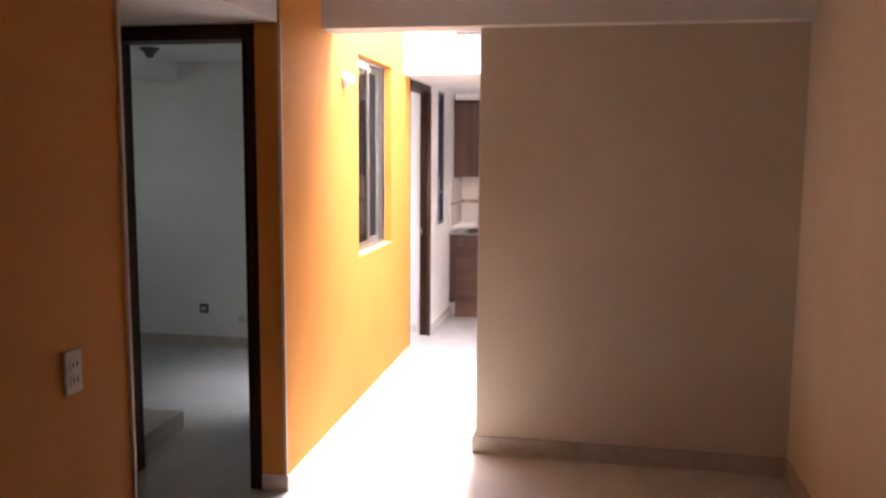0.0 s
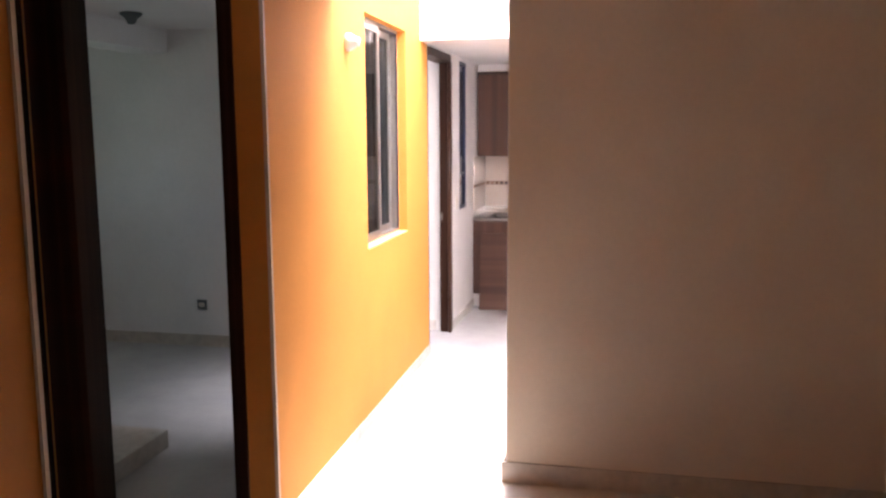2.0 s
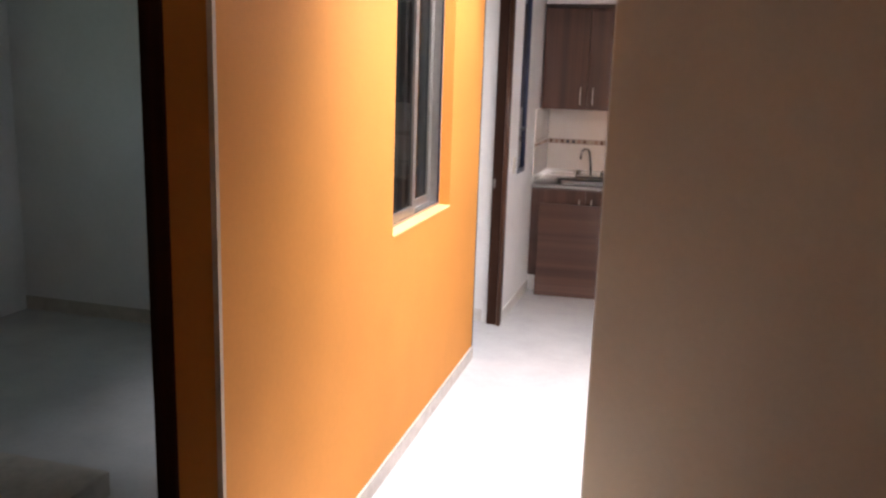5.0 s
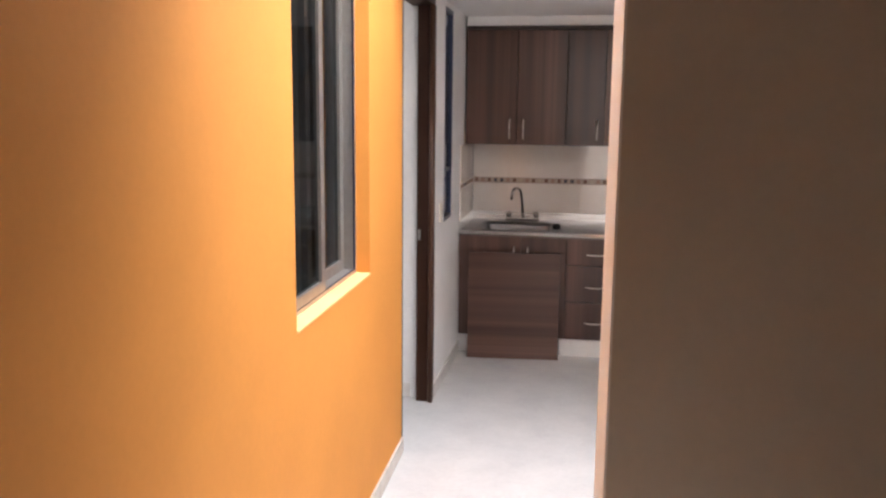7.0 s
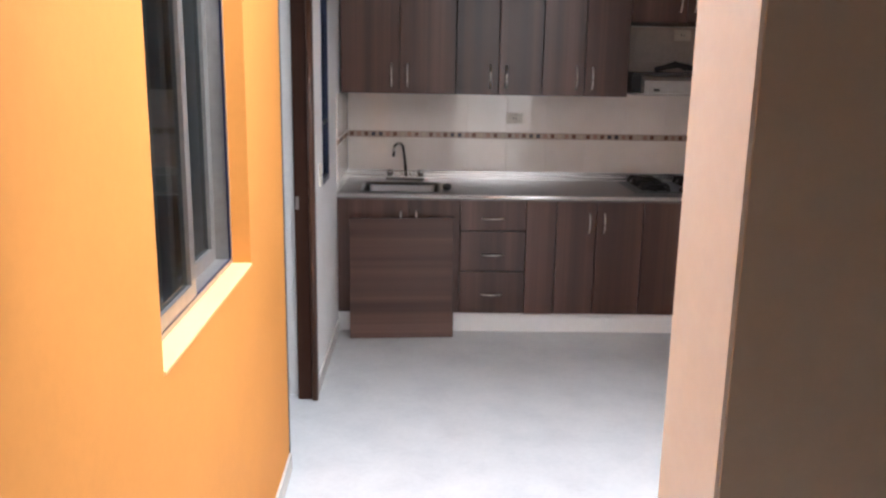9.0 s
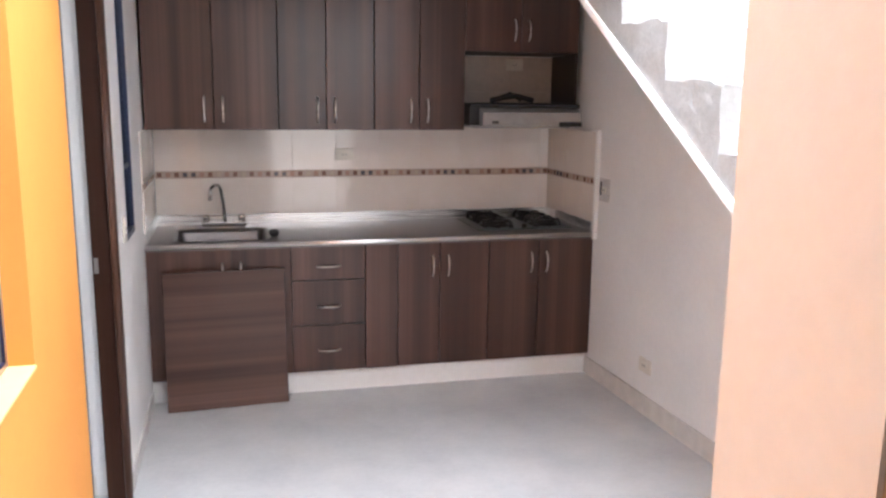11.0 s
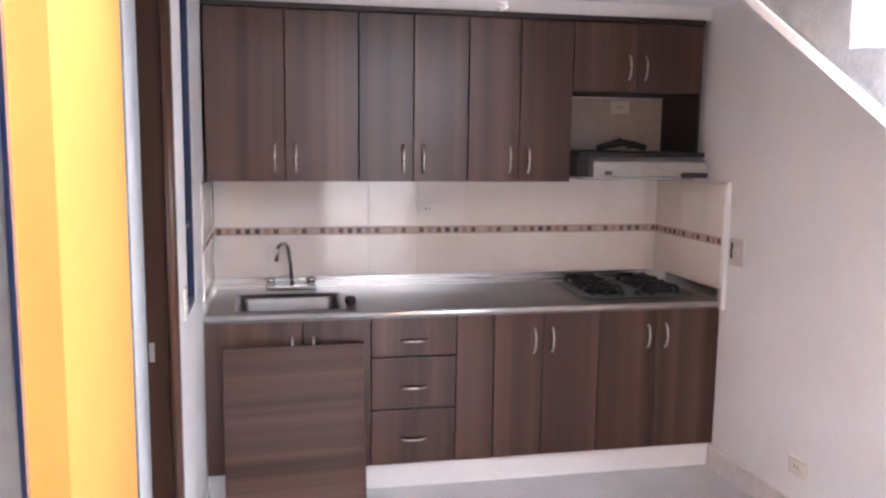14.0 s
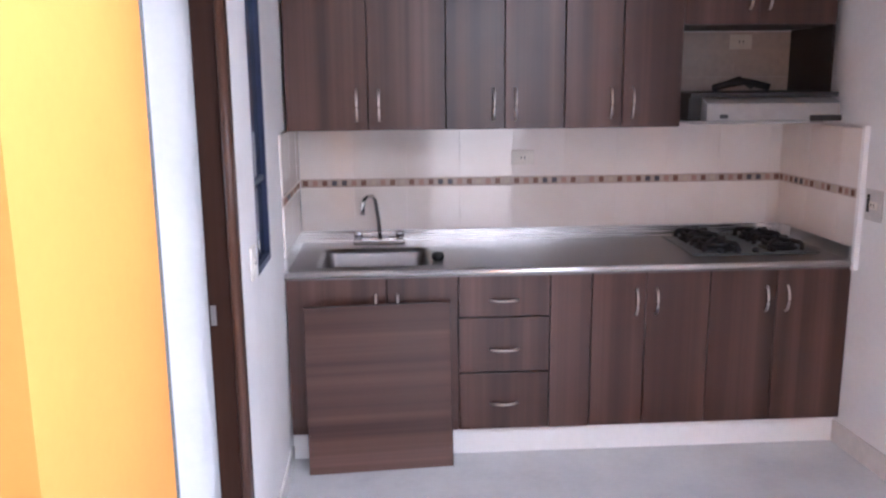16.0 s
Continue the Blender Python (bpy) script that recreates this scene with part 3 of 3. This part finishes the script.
for hx in (0.30, 0.50):
    put("tap_handle", lathe(bmesh.new(), [(0.017, 0.0), (0.017, 0.012), (0.021, 0.016), (0.022, 0.032), (0.016, 0.040), (0.004, 0.043)], (hx, 2.325, CT + 0.026), 14), CHROME, tap, "", True)

# Black lump of unsettled kind at the right end of the sink.
tagged(part("scrubber", lathe(bmesh.new(), [(0.018, 0), (0.026, 0.008), (0.028, 0.02), (0.022, 0.034), (0.006, 0.038)], (0.662, 1.93, CT), 14), BLACK, None, "", True), "small black round lump on the worktop beside the sink", "scrubber")

# gas hob
HX0, HX1, HY0, HY1 = 1.80, 2.38, 1.89, 2.34
hob = thing("gas_hob", "dark gas hob with four black burners and cast-iron pan supports", "hob", ((HX0 + HX1) / 2, (HY0 + HY1) / 2, CT))
put("tray", one_box(HX0, HX1, HY0, HY1, CT + 0.001, CT + 0.010, 0.004), GREYBOX, hob, "dark grey enamelled tray")
for bx in (HX0 + 0.14, HX1 - 0.14):
    for by in (HY0 + 0.125, HY1 - 0.10):
        put("burner", lathe(bmesh.new(), [(0.088, 0.0), (0.086, 0.005), (0.050, 0.012), (0.046, 0.022), (0.036, 0.027), (0.004, 0.028)], (bx, by, CT + 0.010), 18), BLACK, hob, "", True)
        zg = CT + 0.046
        ring = [(bx + 0.066 * math.cos(2 * math.pi * k / 16), by + 0.066 * math.sin(2 * math.pi * k / 16), zg - 0.012) for k in range(17)]
        grate = put("pan_support", tube(bmesh.new(), ring, 0.011, 6), IRON, hob, "black cast-iron pan support")
        for k in range(4):
            ux, uy = math.cos(math.pi / 4 + k * math.pi / 2), math.sin(math.pi / 4 + k * math.pi / 2)
            arm = [(bx + ux * r, by + uy * r, z) for r, z in ((0.018, zg), (0.06, zg + 0.001), (0.098, zg - 0.002), (0.108, zg - 0.014), (0.111, CT + 0.008))]
            bar = part("bar", tube(bmesh.new(), arm, 0.011, 6), IRON, grate)
            bar.data.transform(Matrix.Translation(-hob.location))
for k in range(4):
    put("knob", lathe(bmesh.new(), [(0.015, 0.0), (0.015, 0.014), (0.011, 0.02), (0.003, 0.021)], (HX0 + 0.13 + 0.08 * k, HY0 + 0.025, CT + 0.010), 12), BLACK, hob, "", True)

# wall cabinets
UY, UZ0, UZ1 = 1.945, 1.421, 2.184
for x0, xm, x1 in ((0.024, 0.372, 0.703), (0.703, 0.957, 1.217), (1.217, 1.468, 1.728)):
    c = thing("wall_cabinet", "dark walnut laminate wall cabinet with two doors", "cabinet", ((x0 + x1) / 2, BACK - 0.2, UZ0), "wall cabinets over the worktop")
    put("body", boxes((x0, x1, UY + 0.02, BACK - 0.013, UZ0, UZ1)), CARCASS, c)
    front(c, "door", x0, xm, UZ0, UZ1, UY, handle=(xm - 0.048, UY, 1.462, 1.592))
    front(c, "door", xm, x1, UZ0, UZ1, UY, handle=(xm + 0.046, UY, 1.462, 1.592))
    put("cornice", one_box(x0, x1, UY - 0.012, BACK - 0.013, UZ1 + 0.001, UZ1 + 0.024, 0.003), CARCASS, c)
x0, x1, zn = 1.728, 2.40, 1.853
c = thing("wall_cabinet", "dark walnut laminate cabinet with two short doors over an open niche", "cabinet", (2.06, BACK - 0.2, UZ0), "wall cabinets over the worktop")
put("body", boxes((x0, x1, UY + 0.02, BACK - 0.013, zn, UZ1)), CARCASS, c)
front(c, "door", x0, 2.052, zn, UZ1, UY, handle=(2.012, UY, 1.915, 2.03))
front(c, "door", 2.052, x1, zn, UZ1, UY, handle=(2.096, UY, 1.915, 2.03))
put("cornice", one_box(x0, x1, UY - 0.012, BACK - 0.013, UZ1 + 0.001, UZ1 + 0.024, 0.003), CARCASS, c)
put("side_panel", prism(bmesh.new(), [(2.388, UY + 0.01), (2.400, UY + 0.01), (2.427, BACK - 0.013), (2.419, BACK - 0.013)], "z", 1.53, zn - 0.001), CARCASS, c)

# Added strip; covers the gap that would otherwise lie in shadow.
structure("trim_filler", one_box(0.024, 2.44, UY + 0.012, UY + 0.03, UZ1 + 0.0255, KITCHEN_CEILING - 0.001), CEILING, "white strip added over the wall cabinets to hide the shadowed gap")

hood = thing("range_hood", "grey enamelled range hood hanging below the niche", "range hood", (2.1, 2.15, 1.44))
put("body", prism(bmesh.new(), [(1.80, 1.452), (2.40, 1.452), (2.40, 1.545), (1.86, 1.545), (1.80, 1.522)], "x", 1.79, 2.365), HOODGREY, hood)
put("top_panel", one_box(1.733, 2.376, 1.84, 2.40, 1.547, 1.568, 0.003), BLACK, hood, "dark top panel")
put("left_gap_panel", one_box(1.733, 1.788, 1.86, 2.40, 1.45, 1.546), BLACK, hood, "dark side panel")
put("bottom_plate", one_box(1.735, 2.30, 1.80, 2.40, 1.438, 1.4505, 0.002), HOODGREY, hood, "pale lower plate")
put("control_panel", one_box(2.235, 2.37, 1.79, 1.7995, 1.447, 1.472, 0.002), BLACK, hood, "dark switch strip")
put("switch", one_box(1.845, 1.88, 1.7935, 1.7995, 1.462, 1.478, 0.001), BLACK, hood)
bm = bmesh.new()
tube(bm, [(1.93, 2.1, 1.585), (2.0, 2.12, 1.60), (2.06, 2.08, 1.612), (2.12, 2.13, 1.605), (2.19, 2.1, 1.585)], 0.016, 8)
tube(bm, [(1.96, 2.15, 1.588), (2.05, 2.11, 1.625), (2.13, 2.16, 1.588)], 0.012, 8)
tagged(part("cable", bm, BLACK, None, "", True), "tangle of black cable lying on the range hood", "cable")


# sockets and switches
def wall_plate(name, label, category, m, w, h, slots):
    ob = new(name, mesh_of(name, one_box(-w / 2, w / 2, -0.009, 0, -h / 2, h / 2, 0.003), PLASTIC))
    ob.matrix_world = m
    tagged(ob, label, category)
    for k in range(slots):
        z = (k - (slots - 1) / 2) * 0.045
        f = part("face", one_box(-w * 0.28, w * 0.28, -0.0125, -0.0092, z - 0.016, z + 0.016, 0.001), PLASTIC, ob)
        for sx in (-0.009, 0.009):
            part("slot", one_box(sx - 0.002, sx + 0.002, -0.0135, -0.0126, z - 0.007, z + 0.007), BLACK, f)
    return ob


wall_plate("socket", "ivory double socket on the orange living room wall", "socket", pose(0.0705, -4.57, 1.055, 0, 0, 90), 0.075, 0.125, 2)
wall_plate("socket", "small dark socket low on the bedroom wall", "socket", pose(-1.79, -0.1005, 0.33, 0, 0, 0), 0.08, 0.08, 1).data.materials[0] = GREYBOX
wall_plate("socket", "brownish socket low on the bedroom wall near the window side", "socket", pose(-1.44, -0.1005, 0.25, 0, 0, 0), 0.07, 0.07, 1)
wall_plate("socket", "beige socket low on the stair wall", "socket", pose(2.535 - 0.043 * 1.115 - 0.0005, 1.115, 0.257, 0, 0, -87.5), 0.115, 0.075, 1)
wall_plate("socket", "beige socket on the tiled wall in the niche", "socket", pose(2.17, BACK - 0.0105, 1.80, 0, 0, 0), 0.11, 0.07, 1)
wall_plate("socket", "cream socket on the splashback tiles", "socket", pose(1.11, BACK - 0.0105, 1.255, 0, 0, 0), 0.11, 0.07, 1)
sw = wall_plate("switch", "grey-beige switch plate with a black key hanging on the stair wall", "switch", pose(side_wall(1.645) - 0.0005, 1.645, 1.105, 0, 0, -87.5), 0.11, 0.13, 1)
sw.data.materials[0] = PLATEGREY
part("lever", one_box(-0.030, -0.022, -0.02, -0.0095, -0.03, 0.045, 0.003), BLACK, sw)
wall_plate("switch", "white switch plate beside the narrow window", "switch", pose(0.0125, 0.99, 1.06, 0, 0, 90), 0.07, 0.11, 1)

# lamps
lamp = thing("wall_lamp", "white ceramic lamp holder with a small bulb on the orange wall", "lamp", (0.03, -1.85, 2.10))
put("base", lathe(bmesh.new(), [(0.045, 0), (0.045, 0.012), (0.036, 0.03), (0.024, 0.045), (0.022, 0.06), (0.006, 0.061)], (0.0295, -1.85, 2.10), 20, "X"), LAMPWHITE, lamp, "", True)
bulb = thing("ceiling_bulb", "white spiral energy-saving bulb in a ceiling holder", "lamp", (1.11, 1.0, 2.1))
put("holder", lathe(bmesh.new(), [(0.045, 0), (0.045, -0.012), (0.026, -0.025), (0.022, -0.06), (0.02, -0.062), (0.005, -0.063)], (1.11, 1.0, KITCHEN_CEILING - 0.0005), 18), LAMPWHITE, bulb, "", True)
put("socket_cap", lathe(bmesh.new(), [(0.018, 0), (0.021, -0.01), (0.021, -0.03), (0.012, -0.034)], (1.11, 1.0, KITCHEN_CEILING - 0.063), 16), LAMPWHITE, bulb, "", True)
pts = [(1.11 + 0.017 * math.cos(k * 0.6), 1.0 + 0.017 * math.sin(k * 0.6), KITCHEN_CEILING - 0.098 - 0.0022 * k) for k in range(50)]
put("spiral", tube(bmesh.new(), pts, 0.006, 6), LAMPWHITE, bulb, "", True)
bl = thing("bedroom_lamp", "dark ceiling lamp holder in the bedroom", "lamp", (-1.72, -0.97, 2.3))
put("holder", lathe(bmesh.new(), [(0.07, 0), (0.07, -0.012), (0.04, -0.035), (0.022, -0.07), (0.005, -0.072)], (-1.72, -0.97, 2.4195), 18), GREYBOX, bl, "", True)
vent = thing("meter_box", "dark grey metal box with a red stripe on the upper wall", "box", (0.55, UP, 2.6))
put("body", one_box(0.42, 0.80, UP - 0.09, UP - 0.001, 2.575, 2.70, 0.004), GREYBOX, vent)
put("stripe", one_box(0.455, 0.475, UP - 0.094, UP - 0.0905, 2.58, 2.695), RED, vent)

# ---- splashback tiles, last ----
LOW, B0, B1, HIGH = CT + 0.058, 1.120, 1.164, 1.418


def tile_run(wall, m, length, upper=HIGH):
    """Two courses with a mosaic strip between, on the wall plane of m, run along its x."""
    bed = part("grout_bed", one_box(0, length, -0.0072, 0, LOW, upper), GROUT, wall)
    bed.matrix_basis = m
    W, J = 0.259, 0.0016
    data = {}
    n_ = math.ceil(length / W)
    for z0, z1 in ((LOW, B0), (B1, upper)):
        for k in range(n_):
            w = min(W, length - k * W) - J
            if w < 0.01:
                continue
            key = (round(w, 3), round(z1 - z0, 3))
            if key not in data:
                data[key] = mesh_of("tile", one_box(0, w, -0.009, -0.0035, 0, z1 - z0 - J, 0.0015), TILE)
            ob = new("tile", data[key])
            ob.parent = wall
            ob.matrix_basis = m @ pose(k * W + J / 2, rng.uniform(-0.0006, 0.0006), z0 + J / 2, 0, 0, 0)
    strip = part("listello", one_box(0, length, -0.0095, -0.0035, B0 + 0.001, B1 - 0.001), LISTEL, wall)
    strip.matrix_basis = m
    step = 0.047
    for k in range(int(length / step)):
        mt = MOSAIC[(0, 2, 0, 1, 1, 2, 0, 3, 2, 0, 3)[k % 11]]
        if mt.name not in data:
            data[mt.name] = mesh_of("mosaic_tile", one_box(-0.012, 0.012, -0.0125, -0.0092, -0.013, 0.013, 0.001), mt)
        ob = new("mosaic_tile", data[mt.name])
        ob.parent = wall
        ob.matrix_basis = m @ pose((k + 0.5) * step, 0, (B0 + B1) / 2, 0, 0, 0)


tile_run(wall_kitchen, pose(0.024, BACK - 0.0005, 0), 2.408)
tile_run(wall_left, pose(0.0125, 1.765, 0, 0, 0, 90), BACK - 1.767)
tile_run(stair_wall, pose(2.535 - 0.043 * (BACK - 0.012) - 0.010, BACK - 0.012, 0, 0, 0, -87.54), BACK - 0.012 - 1.745)
bm = prism(bmesh.new(), [(1.722, CT - 0.04), (1.744, CT - 0.04), (1.744, HIGH + 0.012), (1.722, HIGH + 0.012)], "x", -0.0225, -0.0005)
for v in bm.verts:
    v.co.x += 2.535 - 0.043 * v.co.y
structure("trim_tile_edge", bm, LAMPWHITE, "white edge strip where the splashback tiles end")
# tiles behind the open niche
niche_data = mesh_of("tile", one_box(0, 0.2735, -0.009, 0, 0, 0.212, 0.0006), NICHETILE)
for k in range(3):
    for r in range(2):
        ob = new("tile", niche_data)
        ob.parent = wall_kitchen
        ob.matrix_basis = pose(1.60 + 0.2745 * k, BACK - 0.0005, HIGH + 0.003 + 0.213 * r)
